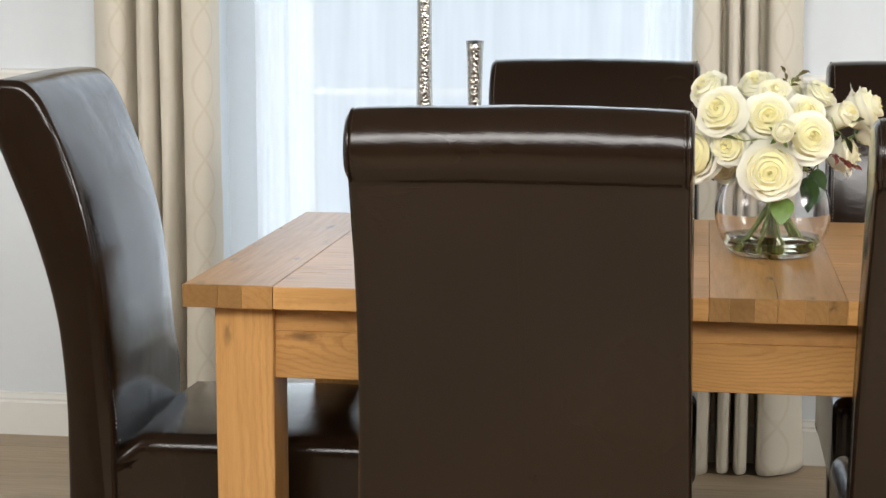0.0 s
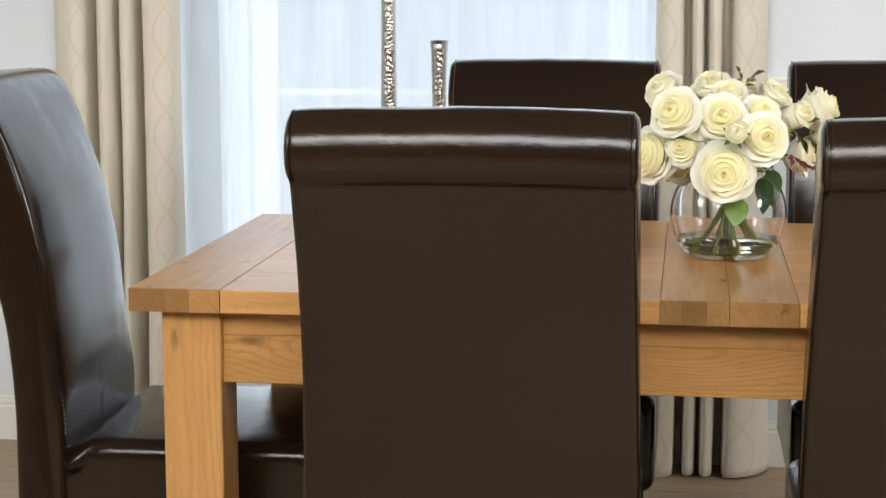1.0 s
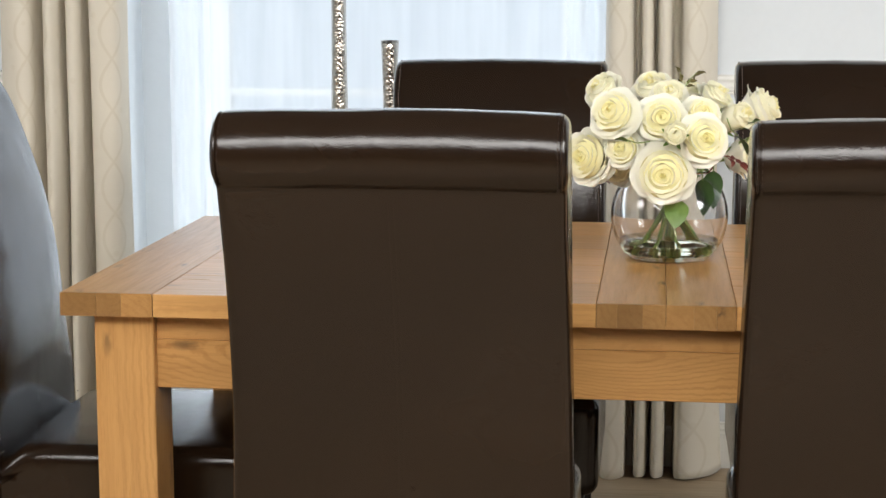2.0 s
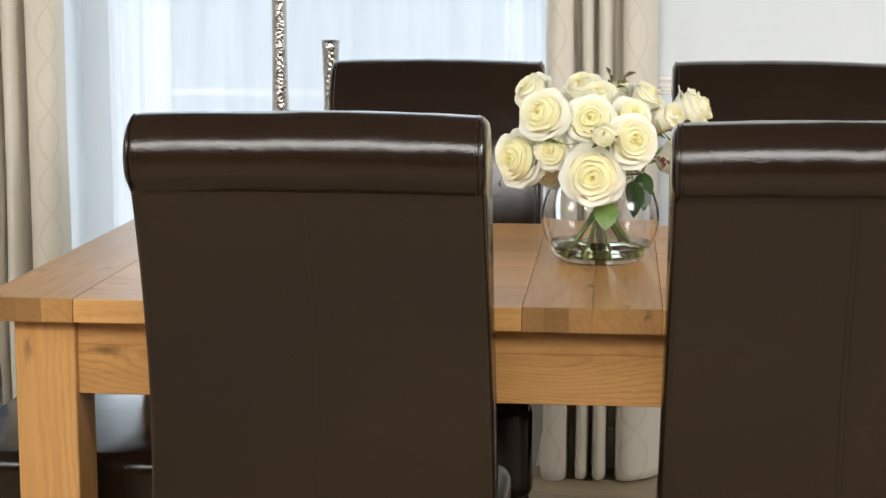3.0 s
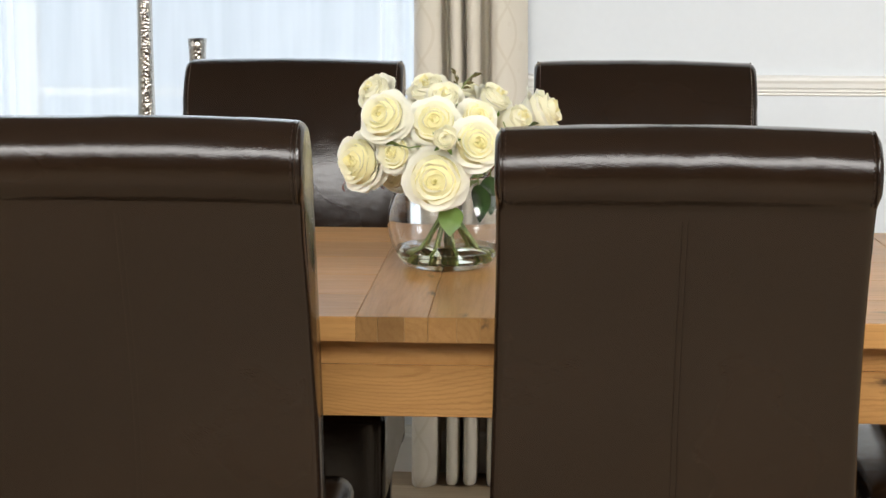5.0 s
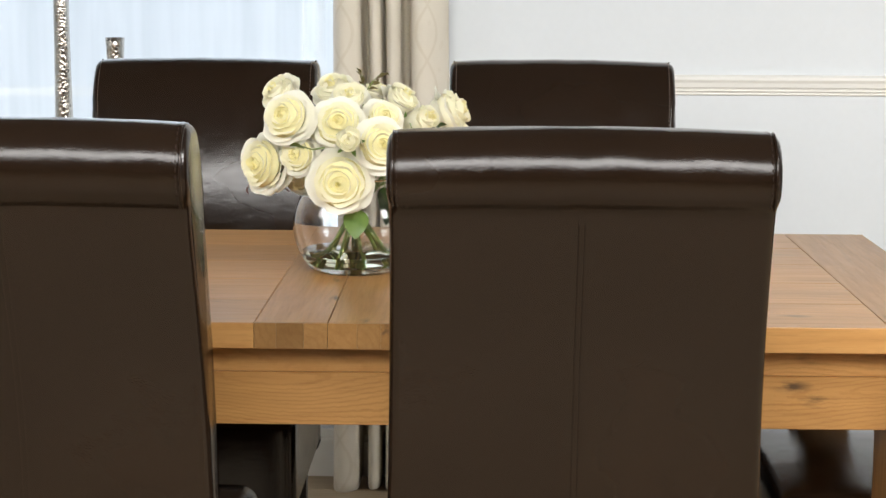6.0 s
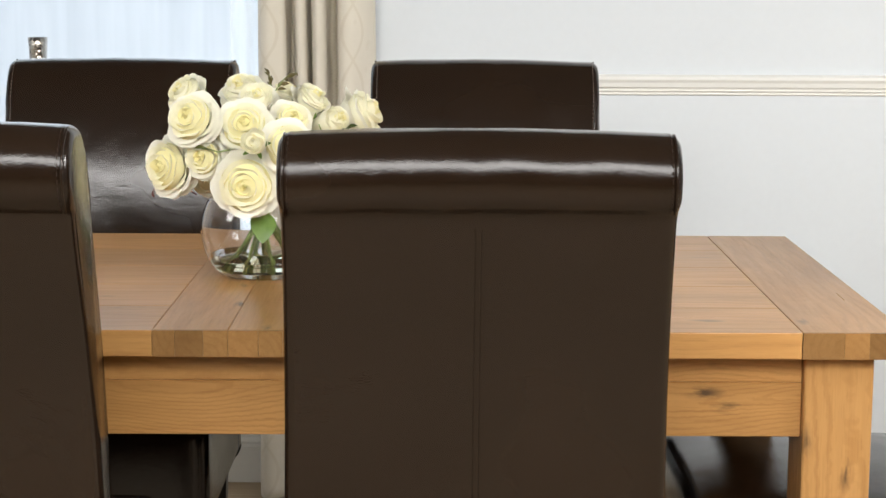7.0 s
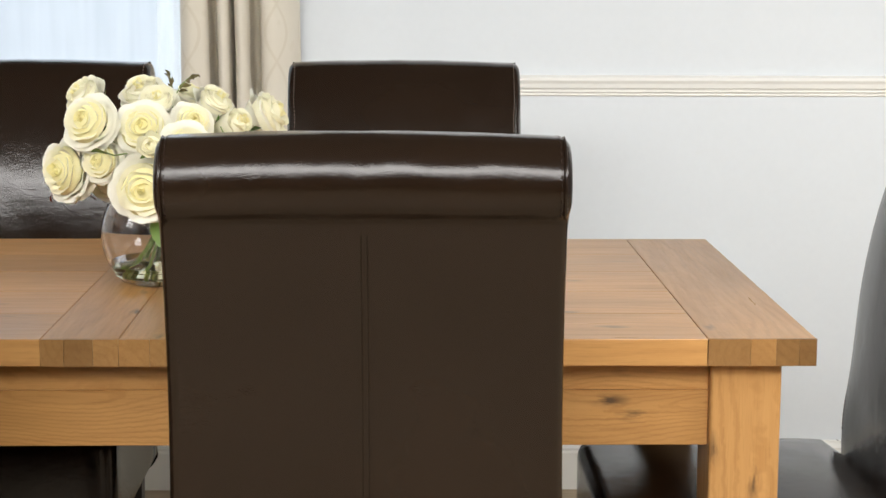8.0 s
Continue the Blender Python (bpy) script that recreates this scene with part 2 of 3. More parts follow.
def lathe(profile, steps=48):
    """Turn a list of (radius, z) round the z axis."""
    bm = bmesh.new()
    rings = []
    for r, z in profile:
        if r < 1e-5:
            rings.append([bm.verts.new((0, 0, z))])
        else:
            rings.append([bm.verts.new((r * math.cos(2 * math.pi * k / steps), r * math.sin(2 * math.pi * k / steps), z)) for k in range(steps)])
    for a, b in zip(rings, rings[1:]):
        for k in range(steps):
            q = [a[k % len(a)], a[(k + 1) % len(a)], b[(k + 1) % len(b)], b[k % len(b)]]
            q = [v for i, v in enumerate(q) if v not in q[:i]]
            if len(q) > 2:
                bm.faces.new(q)
    return bm


def tube(points, radius, sides=6, taper=1.0):
    pts = [Vector(p) for p in points]
    rows = []
    for i, p in enumerate(pts):
        d = (pts[min(i + 1, len(pts) - 1)] - pts[max(i - 1, 0)]).normalized()
        a = d.orthogonal().normalized() if i == 0 else (rows_a - d * rows_a.dot(d)).normalized()
        rows_a = a
        b = d.cross(a)
        r = radius * (1 + (taper - 1) * i / max(1, len(pts) - 1))
        rows.append([p + a * r * math.cos(2 * math.pi * k / sides) + b * r * math.sin(2 * math.pi * k / sides) for k in range(sides)])
    return grid_bm(rows, close_u=True, caps=True)


def smooth_line(points, per=6, closed=False):
    """Catmull-Rom through the points."""
    pts = [Vector(p) for p in points]
    n, out = len(pts), []
    for i in range(n if closed else n - 1):
        if closed:
            a, b, c, d = (pts[(i + k) % n] for k in (-1, 0, 1, 2))
        else:
            a, b, c, d = pts[max(i - 1, 0)], pts[i], pts[i + 1], pts[min(i + 2, n - 1)]
        for k in range(per):
            t = k / per
            out.append(0.5 * (2 * b + (c - a) * t + (2 * a - 5 * b + 4 * c - d) * t * t + (3 * b - a - 3 * c + d) * t ** 3))
    if not closed:
        out.append(pts[-1])
    return out


def add_bm(dst, src):
    me = bpy.data.meshes.new("tmp")
    src.to_mesh(me)
    src.free()
    dst.from_mesh(me)
    bpy.data.meshes.remove(me)


# ---- structure ----
WALL_Y, X0, X1, Y0 = 1.955, -3.2, 5.2, -5.6
BAY_L, BAY_R, BAY_Y, BAY_TOP = -0.62, 0.81, 2.56, 2.35
WIN_L, WIN_R, SILL = -0.425, 0.665, 0.34


def structure():
    part_ = lambda name, lo, hi, mat: tagged(part(name, box(lo, hi), mat), kind="structure")
    part_("subfloor", (X0 - 0.2, Y0 - 0.2, -0.12), (X1 + 0.2, BAY_Y + 0.2, -0.018), DARKWOOD)
    # Unseen lid over the room, dark to shape what the leather reflects.
    part_("ceiling", (X0 - 0.2, Y0 - 0.2, CEIL), (X1 + 0.2, BAY_Y + 0.2, CEIL + 0.15), CEILING)
    part_("wall_north_a", (X0, WALL_Y, -0.018), (BAY_L, WALL_Y + 0.14, CEIL), WALL)
    part_("wall_north_b", (BAY_R, WALL_Y, -0.018), (X1, WALL_Y + 0.14, CEIL), WALL)
    part_("wall_north_under_window", (BAY_L, WALL_Y, -0.018), (BAY_R, BAY_Y, SILL - 0.03), WALL)
    part_("wall_north_lintel", (BAY_L, WALL_Y, BAY_TOP), (BAY_R, WALL_Y + 0.14, CEIL), WALL)
    part_("wall_bay_west", (BAY_L - 0.14, WALL_Y + 0.14, -0.018), (BAY_L, BAY_Y + 0.1, CEIL), WALL)
    part_("wall_bay_east", (BAY_R, WALL_Y + 0.14, -0.018), (BAY_R + 0.14, BAY_Y + 0.1, CEIL), WALL)
    part_("wall_bay_north_a", (BAY_L, BAY_Y, -0.018), (WIN_L, BAY_Y + 0.1, CEIL), WALL)
    part_("wall_bay_north_low", (WIN_L, BAY_Y, -0.018), (WIN_R, BAY_Y + 0.1, SILL), WALL)
    part_("wall_bay_north_b", (WIN_R, BAY_Y, -0.018), (BAY_R, BAY_Y + 0.1, CEIL), WALL)
    part_("wall_bay_north_top", (WIN_L, BAY_Y, BAY_TOP - 0.02), (WIN_R, BAY_Y + 0.1, CEIL), WALL)
    part_("wall_west", (X0 - 0.14, Y0, -0.018), (X0, WALL_Y + 0.14, CEIL), WALL)
    # Out of view; darker than the other side walls to hold reflections down.
    part_("wall_east", (X1, Y0, -0.018), (X1 + 0.14, WALL_Y + 0.14, CEIL), GREY)
    # Unseen, added to close the room and give the leather a dark reflection.
    part_("wall_south", (X0 - 0.14, Y0 - 0.14, -0.018), (X1 + 0.14, Y0, CEIL), TAUPE)


def moulding(name, prof, xa, xb, label):
    """A strip with a side profile of (out from the wall, z), along the north wall."""
    rows = [[(x, WALL_Y - d, z) for d, z in prof] for x in (xa, xb)]
    ob = part(name, grid_bm(rows, close_u=True, caps=True), WHITE)
    return tagged(ob, label, "moulding", kind="structure")


def mouldings():
    dado = [(0, 0.9550), (0.004, 0.9550), (0.006, 0.9575), (0.004, 0.9608), (0.006, 0.9633), (0.009, 0.9658), (0.008, 0.9691), (0.009, 0.9716), (0.013, 0.9749), (0.014, 0.9849), (0.018, 0.9924), (0.017, 0.9982), (0.008, 1.0032), (0, 1.0040)]
    base = [(0, 0.0), (0.018, 0.0), (0.018, 0.090), (0.014, 0.096), (0.015, 0.102), (0.009, 0.111), (0.007, 0.117), (0, 0.118)]
    for xa, xb, s in ((X0, BAY_L, "west"), (BAY_R, X1, "east")):
        moulding("dado_rail_" + s, dado, xa, xb, "white moulded dado rail along the painted wall")
        moulding("baseboard_" + s, base, xa, xb, "white painted baseboard with a moulded top")
    moulding("baseboard_middle", base, BAY_L, BAY_R, "white painted baseboard below the window")


def bay_window():
    """Tall glazed window in the bay, with bars."""
    win = tagged(empty("window_1", pose((WIN_L + WIN_R) / 2, BAY_Y + 0.05, 0), "tall white framed window with bright daylight behind", "window"), kind="structure")
    xa, xb, zt = (WIN_L - WIN_R) / 2, (WIN_R - WIN_L) / 2, BAY_TOP - 0.02
    for lo, hi in (((xa, -0.03, SILL), (xa + 0.06, 0.03, zt)), ((xb - 0.06, -0.03, SILL), (xb, 0.03, zt)),
                   ((xa + 0.06, -0.03, SILL), (xb - 0.06, 0.03, SILL + 0.07)), ((xa + 0.06, -0.03, zt - 0.07), (xb - 0.06, 0.03, zt))):
        part("window_frame", box(lo, hi, 0.004), WHITE, win)
    part("window_bar", box((xa + 0.06, -0.02, 0.897), (xb - 0.06, 0.02, 0.922), 0.004), WHITE, win)
    for z0, z1 in ((SILL + 0.07, 0.897), (0.922, zt - 0.07)):
        ob = part("pane", box((xa + 0.06, -0.003, z0), (xb - 0.06, 0.003, z1)), PANE, win)
        ob.visible_shadow = False
    part("window_sill", box((BAY_L + 0.001 - (WIN_L + WIN_R) / 2, WALL_Y - 0.02 - BAY_Y - 0.05, SILL - 0.03), (BAY_R - 0.001 - (WIN_L + WIN_R) / 2, -0.0505, SILL), 0.004), WHITE, win)
    bd = part("backdrop", box((-1.6, 3.5, -0.6), (1.8, 3.52, 3.2)), OUTSIDE)
    tagged(bd, "bright pale blue daylight outside the window", "backdrop", kind="structure")


structure()
mouldings()
bay_window()


# ---- dining table ----
TOP, THICK, LEN, DEP = 0.78, 0.0355, 1.80, 0.86


def table_board(name, x0, x1, y0, y1, material, parent, label=""):
    """One board of the top, about its own middle, with worn edges."""
    cx, cy = (x0 + x1) / 2, (y0 + y1) / 2
    bm = box((x0 - cx, y0 - cy, -THICK / 2), (x1 - cx, y1 - cy, THICK / 2), 0.0012, 2)
    return part(name, bm, material, parent, label, pose(cx, cy, TOP - THICK / 2))


def dining_table():
    table = empty("dining_table", pose(0, 0, 0), "rustic oiled oak extending dining table with square legs", "table")
    gap = 0.0003
    # end boards and leaf boards run across the table; their ends show blocks of end grain
    lip = 0.004
    for x0, x1, cuts in ((0.0, 0.142, (0, 0.056, 0.094, 0.142)), (1.659, 1.80, (0, 0.055, 0.088, 0.118, 0.141)), (0.801, 0.901, (0, 0.03, 0.067, 0.100)), (0.901, 1.001, (0, 0.04, 0.072, 0.100))):
        name = "end_board" if x1 - x0 > 0.12 else "leaf_board"
        board = table_board(name, x0 + gap, x1 - gap, lip, DEP, OAK_Y, table)
        for a, b in zip(cuts, cuts[1:]):
            w = (b - a) / 2 - (gap if a == 0 or b == cuts[-1] else 0.00005)
            bm = box((-w, 0, -THICK / 2), (w, lip, THICK / 2), 0.0)
            part("end_grain_block", bm, OAK_END, board, at=pose(x0 + (a + b) / 2 - (x0 + x1) / 2, -(lip + DEP) / 2, 0))
    n = 5
    for x0, x1 in ((0.1425, 0.801), (1.001, 1.6585)):
        for k in range(n):
            table_board("top_board", x0 + gap, x1 - gap, DEP * k / n + 0.0002, DEP * (k + 1) / n - 0.0002, OAK_X, table)
    under = TOP - THICK
    legs = [(0.042, 0.03), (1.669, 0.03), (0.042, DEP - 0.123), (1.669, DEP - 0.123)]
    for x, y in legs:
        bm = box((-0.0465, -0.0465, 0.0), (0.0465, 0.0465, under - 0.0005), 0.003, 2)
        part("leg", bm, OAK_Z, table, at=pose(x + 0.0465, y + 0.0465, 0))
    # each long side: a proud apron rail with the recessed slide rail of the extension above it
    for y, s in ((0.043, 1), (DEP - 0.043, -1)):
        a, b = sorted((0, s * 0.024))
        part("apron_rail", box((-0.767, a, -0.0375), (0.767, b, 0.0375), 0.001, 1), OAK_RAIL, table, at=pose(0.9015, y, 0.6655))
        a, b = sorted((s * 0.003, s * 0.024))
        part("slide_rail", box((-0.767, a, -0.0205), (0.767, b, 0.0205), 0.001), OAK_RAIL, table, at=pose(0.9015, y, 0.7235))
    for x in (0.060, 1.740):
        part("end_rail", box((-0.011, -(DEP / 2 - 0.123), -0.058), (0.011, DEP / 2 - 0.123, 0.058), 0.0015), OAK_Y, table, at=pose(x, DEP / 2, 0.686))
    return table


# ---- chairs ----
CW = 0.444


def back_profile(lean, drop):
    """Side outline of the scroll back: (forward, up), from the seat up the front, over the scroll and down the rear."""
    front = [(0.083, 0.40), (0.083, 0.513), (0.072, 0.60), (0.060, 0.743), (0.040, 0.857), (0.012, 0.951), (-0.014, 1.02), (-0.034, 1.058), (-0.058, 1.080)]
    roll = [(-0.094 + 0.044 * math.cos(radians(a)), 1.033 + 0.051 * math.sin(radians(a))) for a in (85, 110, 135, 160, 185, 210, 234)]
    rear = [(-0.1115, 0.982), (-0.103, 0.962), (-0.091, 0.930), (-0.049, 0.817), (-0.014, 0.682), (-0.001, 0.544), (0.0, 0.42), (0.0, 0.31), (0.012, 0.298)]
    base = [(0.070, 0.298), (0.083, 0.31)]
    return [Vector((0, y + lean * (z - 0.5), z - drop * max(0.0, z - 0.5) / 0.58)) for y, z in smooth_line_2d(front + roll + rear + base)]


def smooth_line_2d(pts):
    return [(p.x, p.y) for p in smooth_line([Vector((a, b, 0)) for a, b in pts], 5, True)]


def back_mesh(seed, lean, drop, groove, flare, full):
    """The upholstered back with rounded sides, a middle seam behind and a little slackness."""
    prof = back_profile(lean, drop)
    n = len(prof)
    nrm = []
    for i in range(n):
        d = prof[(i + 1) % n] - prof[i - 1]
        nrm.append(Vector((0, d.z, -d.y)).normalized())
    cen = sum(prof, Vector()) / n
    sign = 1 if sum((prof[i] - cen).dot(nrm[i]) for i in range(n)) > 0 else -1
    r = 0.014
    st = []
    for k in range(5):
        a = math.pi / 2 * k / 4
        st.append((-CW / 2 + r - r * math.cos(a), -(r - r * math.sin(a))))
    st.append((-CW / 2 + r + 0.004, -0.0004))
    st.append((-CW / 2 + r + 0.008, 0.0))
    inner = [x / 100 for x in range(-18, 19, 2) if abs(x) > 1]
    mid = [(x, 0.0) for x in inner if x < 0] + [(-0.0068, 0.0), (-0.0046, 0.0001), (-0.0036, -groove), (-0.0026, 0.0001), (0.0, 0.0003), (0.0026, 0.0001), (0.0036, -groove), (0.0046, 0.0001), (0.0068, 0.0)] + [(x, 0.0) for x in inner if x > 0]
    st = st + mid + [(-x, o) for x, o in reversed(st)]
    rows = []
    for x, off in st:
        row = []
        for p, nn in zip(prof, nrm):
            q = p + nn * sign * off
            rear = p.y - lean * (p.z - 0.5) < 0.02 - 0.12 * max(0.0, (p.z - 0.6)) or p.z < 0.5
            if abs(x) < 0.007 and not (rear and p.z < 0.965):
                q = p.copy()
            w = noise.noise(Vector((x * 9 + seed, p.y * 12, p.z * 7))) * 0.0013 + noise.noise(Vector((x * 26 + seed, p.y * 35, p.z * 30))) * 0.0008
            if not rear and 0.5 < p.z < 1.07:
                q += nn * sign * full * (1 - (2 * x / CW) ** 2) * math.sin(math.pi / 2 * max(0.0, min(1.0, (p.z - 0.5) / 0.1, (1.07 - p.z) / 0.2))) ** 2
            edge = 1 - min(1, max(0, (abs(x) - CW / 2 + 0.03) / 0.03))
            if rear and 0.972 < p.z < 0.990:
                q -= nn * sign * 0.0017 * (1 - abs(p.z - 0.981) / 0.009)
            q += nn * sign * w * edge
            if p.z > 0.9:
                q.z += (0.005 * (1 - (2 * x / CW) ** 2) - 0.0025) * (p.z - 0.9) / 0.18
            wide = 1.0 + (0.010 * max(0.0, min(1.0, (p.z - 0.975) / 0.02))) + flare * max(0.0, min(0.93 - p.z, 0.45))
            q.x = x * wide
            row.append(q)
        rows.append(row)
    return grid_bm(rows, close_u=True, caps=True), prof, nrm, sign


def stitches(path, length=0.0042, gap=0.0036, radius=0.0007):
    """Short thread stitches along a path."""
    bm = bmesh.new()
    pts = [Vector(p) for p in path]
    dist, nxt = 0.0, 0.0
    for a, b in zip(pts, pts[1:]):
        seg = (b - a).length
        while nxt < dist + seg:
            p = a + (b - a) * ((nxt - dist) / seg)
            d = (b - a).normalized()
            add_bm(bm, tube([p - d * length / 2, p + d * length / 2], radius, 4))
            nxt += length + gap
        dist += seg
    return bm


def dining_chair(seed, lean, drop, m, broad=0.0, groove=0.0010, flare=0.095, deep=0.530, low=0.0, full=0.006):
    chair = empty("dining_chair", pose(0, 0, 0), "dark brown leather scroll-back dining chair with stitched seams", "chair", "chairs round the table")
    bm, prof, nrm, sign = back_mesh(seed, lean, drop, groove, flare, full)
    back = part("backrest", bm, LEATHER, chair, smooth=True)
    # raised seams round both sides of the back
    for s in (-1, 1):
        front, behind = [], []
        top_i = max(range(len(prof)), key=lambda i: prof[i].z)
        for i, (p, nn) in enumerate(zip(prof, nrm)):
            if p.z > 0.33:
                wide = 1.0 + (0.010 * max(0.0, min(1.0, (p.z - 0.975) / 0.02))) + flare * max(0.0, min(0.93 - p.z, 0.45))
                q = p + nn * sign * 0.0002
                spot = Vector((s * (CW / 2 - 0.0125) * wide, q.y, q.z - (0.003 * (p.z - 0.9) / 0.18 if p.z > 0.9 else 0)))
                (front if i <= top_i else behind).append(spot)
        front = [p for p in front if p.z > 0.49]
        part("stitching", stitches(front), THREAD, back, "pale thread stitching along the front edge")
        behind = [p for p in behind if p.z > 0.985]
        welt = [Vector((s * (abs(p.x) + 0.0050), p.y, p.z - 0.0004)) for p in behind]
        part("welt", tube(welt, 0.0017, 8), LEATHER, back, "rolled leather welt round the scroll's end", smooth=True)
        part("stitching", stitches(behind, 0.005, 0.004, 0.0007), DARKTHREAD, back, "dark thread stitching round the scroll's end")
    # seat with a crowned top
    y0, y1, z0, z1 = 0.060, deep, 0.298, 0.485 - low
    bm = box((-CW / 2 + 0.002 - broad, y0, z0), (CW / 2 - 0.002 + broad, y1, z1), 0.026, 5)
    bmesh.ops.subdivide_edges(bm, edges=[e for e in bm.edges if e.calc_length() > 0.08], cuts=10, use_grid_fill=True)
    for v in bm.verts:
        fx, fy = v.co.x / (CW / 2 + broad), (v.co.y - y0) / (y1 - y0) * 2 - 1
        if v.co.z > z1 - 0.045:
            v.co.z += 0.016 * (1 - fx * fx) * (1 - fy * fy) * (v.co.z - z1 + 0.045) / 0.045
            v.co.z += 0.0016 * noise.noise(Vector((v.co.x * 14 + seed, v.co.y * 14, 1.0)))
            v.co.z -= 0.030 * max(0.0, 1 - max(0.0, v.co.y - 0.080) / 0.045)
    seat = part("seat", bm, LEATHER, chair, smooth=True)
    path = [(-CW / 2 + 0.002, 0.09, 0.478 - low), (-CW / 2 + 0.0005, 0.055, 0.458 - low), (-CW / 2 + 0.0, 0.02, 0.43 - low)]
    for s in (1, -1):
        part("stitching", stitches([(s * (x - broad), y, z) for x, y, z in smooth_line(path)]), THREAD, seat, "pale thread stitching on the side")
    for x in (-1, 1):
        for y in (0.045, deep - 0.040):
            rows = [[(x * (CW / 2 - 0.035) + a * w, y + b * w, z) for a, b in ((-1, -1), (1, -1), (1, 1), (-1, 1))] for z, w in ((0.0, 0.015), (0.305, 0.021))]
            part("leg", grid_bm(rows, close_u=True, caps=True), DARKWOOD, chair, "dark tapered wooden leg")
    chair.matrix_basis = m
    return chair


# ---- curtains ----
def curtain(name, x0, x1, flare, mirror, label):
    """A heavy cloth hanging in deep pleats between two wide panels."""
    plan = [(0.0, 0.02), (0.03, -0.035), (0.10, -0.055), (0.20, -0.05), (0.255, -0.03), (0.265, 0.05), (0.30, 0.065), (0.325, 0.03), (0.33, -0.03), (0.36, -0.055),
            (0.41, -0.05), (0.435, -0.02), (0.44, 0.05), (0.46, 0.06), (0.475, 0.03), (0.48, -0.03), (0.52, -0.058), (0.58, -0.05), (0.605, -0.02), (0.612, 0.055), (0.645, 0.07),
            (0.68, 0.05), (0.69, -0.02), (0.72, -0.05), (0.80, -0.055), (0.90, -0.03), (0.965, 0.005), (1.0, 0.045), (0.99, 0.065)]
    if mirror:
        plan = [(1 - u, d) for u, d in plan]
    line = smooth_line([Vector((u, d, 0)) for u, d in plan], 5)
    nz = 40
    rows, lens = [], [0.0]
    w = x1 - x0
    for a, b in zip(line, line[1:]):
        lens.append(lens[-1] + math.hypot((b.x - a.x) * w, b.y - a.y))
    for k in range(nz + 1):
        z = 0.003 + (2.32 - 0.003) * (k / nz) ** 1.25
        f = max(0.0, 1 - z / 1.3)
        row = []
        for p in line:
            edge = (1 - p.x) if mirror else p.x
            x = x0 + w * p.x + f * f * (flare * (edge - 0.75) / 0.25 if edge > 0.75 else -0.1 * abs(flare))
            sway = 0.007 * noise.noise(Vector((p.x * 5, z * 1.7, x0)))
            y = WALL_Y - 0.085 + p.y * (0.82 + 0.42 * f) + sway * 1.2
            hem = 0.012 * noise.noise(Vector((p.x * 3, x0, 2.0))) if k == 0 else 0.0
            row.append((x + sway, min(y, WALL_Y - 0.012), z + max(-0.008, hem)))
        rows.append(row)
    bm = grid_bm(rows)
    uv = bm.loops.layers.uv.new("UVMap")
    bm.verts.index_update()
    nc = len(line)
    for fa in bm.faces:
        for lp in fa.loops:
            i = lp.vert.index
            lp[uv].uv = (lens[i % nc], lp.vert.co.z)
    ob = new(name, mesh_from(name, bm, CLOTH))
    sol = ob.modifiers.new("thick", 'SOLIDIFY')
    sol.thickness = 0.003
    return tagged(ob, label, "curtain", "cream curtains")


def sheer(x0, x1, y, amp, pitch, label, cloth):
    rows = []
    n = max(8, int((x1 - x0) / 0.008))
    for k in range(13):
        z = SILL + 0.006 + (2.32 - SILL) * k / 12
        rows.append([(x0 + (x1 - x0) * i / n, y + amp * math.sin(2 * math.pi * (x0 + (x1 - x0) * i / n) / pitch + 1.5 * noise.noise(Vector((i * 0.11, z * 0.4, y)))), z) for i in range(n + 1)])
    ob = new("sheer_curtain", mesh_from("sheer_curtain", grid_bm(rows), cloth))
    return tagged(ob, label, "net curtain", "sheer curtains")


# ---- tall holders ----
def candle_holder(x, y, height, waist, label):
    prof = []
    n = 40
    for k in range(n + 1):
        t = k / n
        r = waist + 0.026 * (1 - t) ** 2.4 + 0.007 * t ** 6
        prof.append((r, 0.004 + (height - 0.004) * t))
    prof = [(0, 0.0), (prof[0][0] + 0.004, 0.0)] + prof + [(prof[-1][0] - 0.004, height), (prof[-1][0] - 0.005, height - 0.05), (0, height - 0.05)]
    ob = part("candle_holder", lathe(prof, 40), METAL, at=pose(x, y, SILL), smooth=True)
    return tagged(ob, label, "candle holder", "tall metal holders")


# ---- flowers ----
def flower_vase(x, y):
    vase = empty("flower_vase", pose(x, y, TOP), "round clear glass bowl vase with a little water", "vase")
    R, zc = 0.097, 0.073
    outer, inner = [], []
    for k in range(25):
        a = radians(-50 + (48 + 50) * k / 24)
        outer.append((R * math.cos(a), zc + R * math.sin(a)))
        inner.append(((R - 0.003) * math.cos(a), zc + 0.0015 + (R - 0.003) * math.sin(a)))
    rim = outer[-1]
    prof = [(0, 0.0), (outer[0][0] - 0.006, 0.0)] + outer[1:] + [(rim[0] - 0.001, rim[1] + 0.004), (rim[0] - 0.004, rim[1] + 0.004)] + list(reversed(inner)) + [(0, 0.010)]
    ob = part("bowl", lathe(prof, 64), GLASS, vase, smooth=True)
    level = 0.030
    wp = [(0, 0.0094)] + [(r + 0.0006, z) for r, z in inner if 0.0104 < z < level]
    wp += [(wp[-1][0] + 0.003, level), (0, level)]
    part("water", lathe(wp, 64), WATER, vase, "shallow clear water", smooth=True)
    return vase


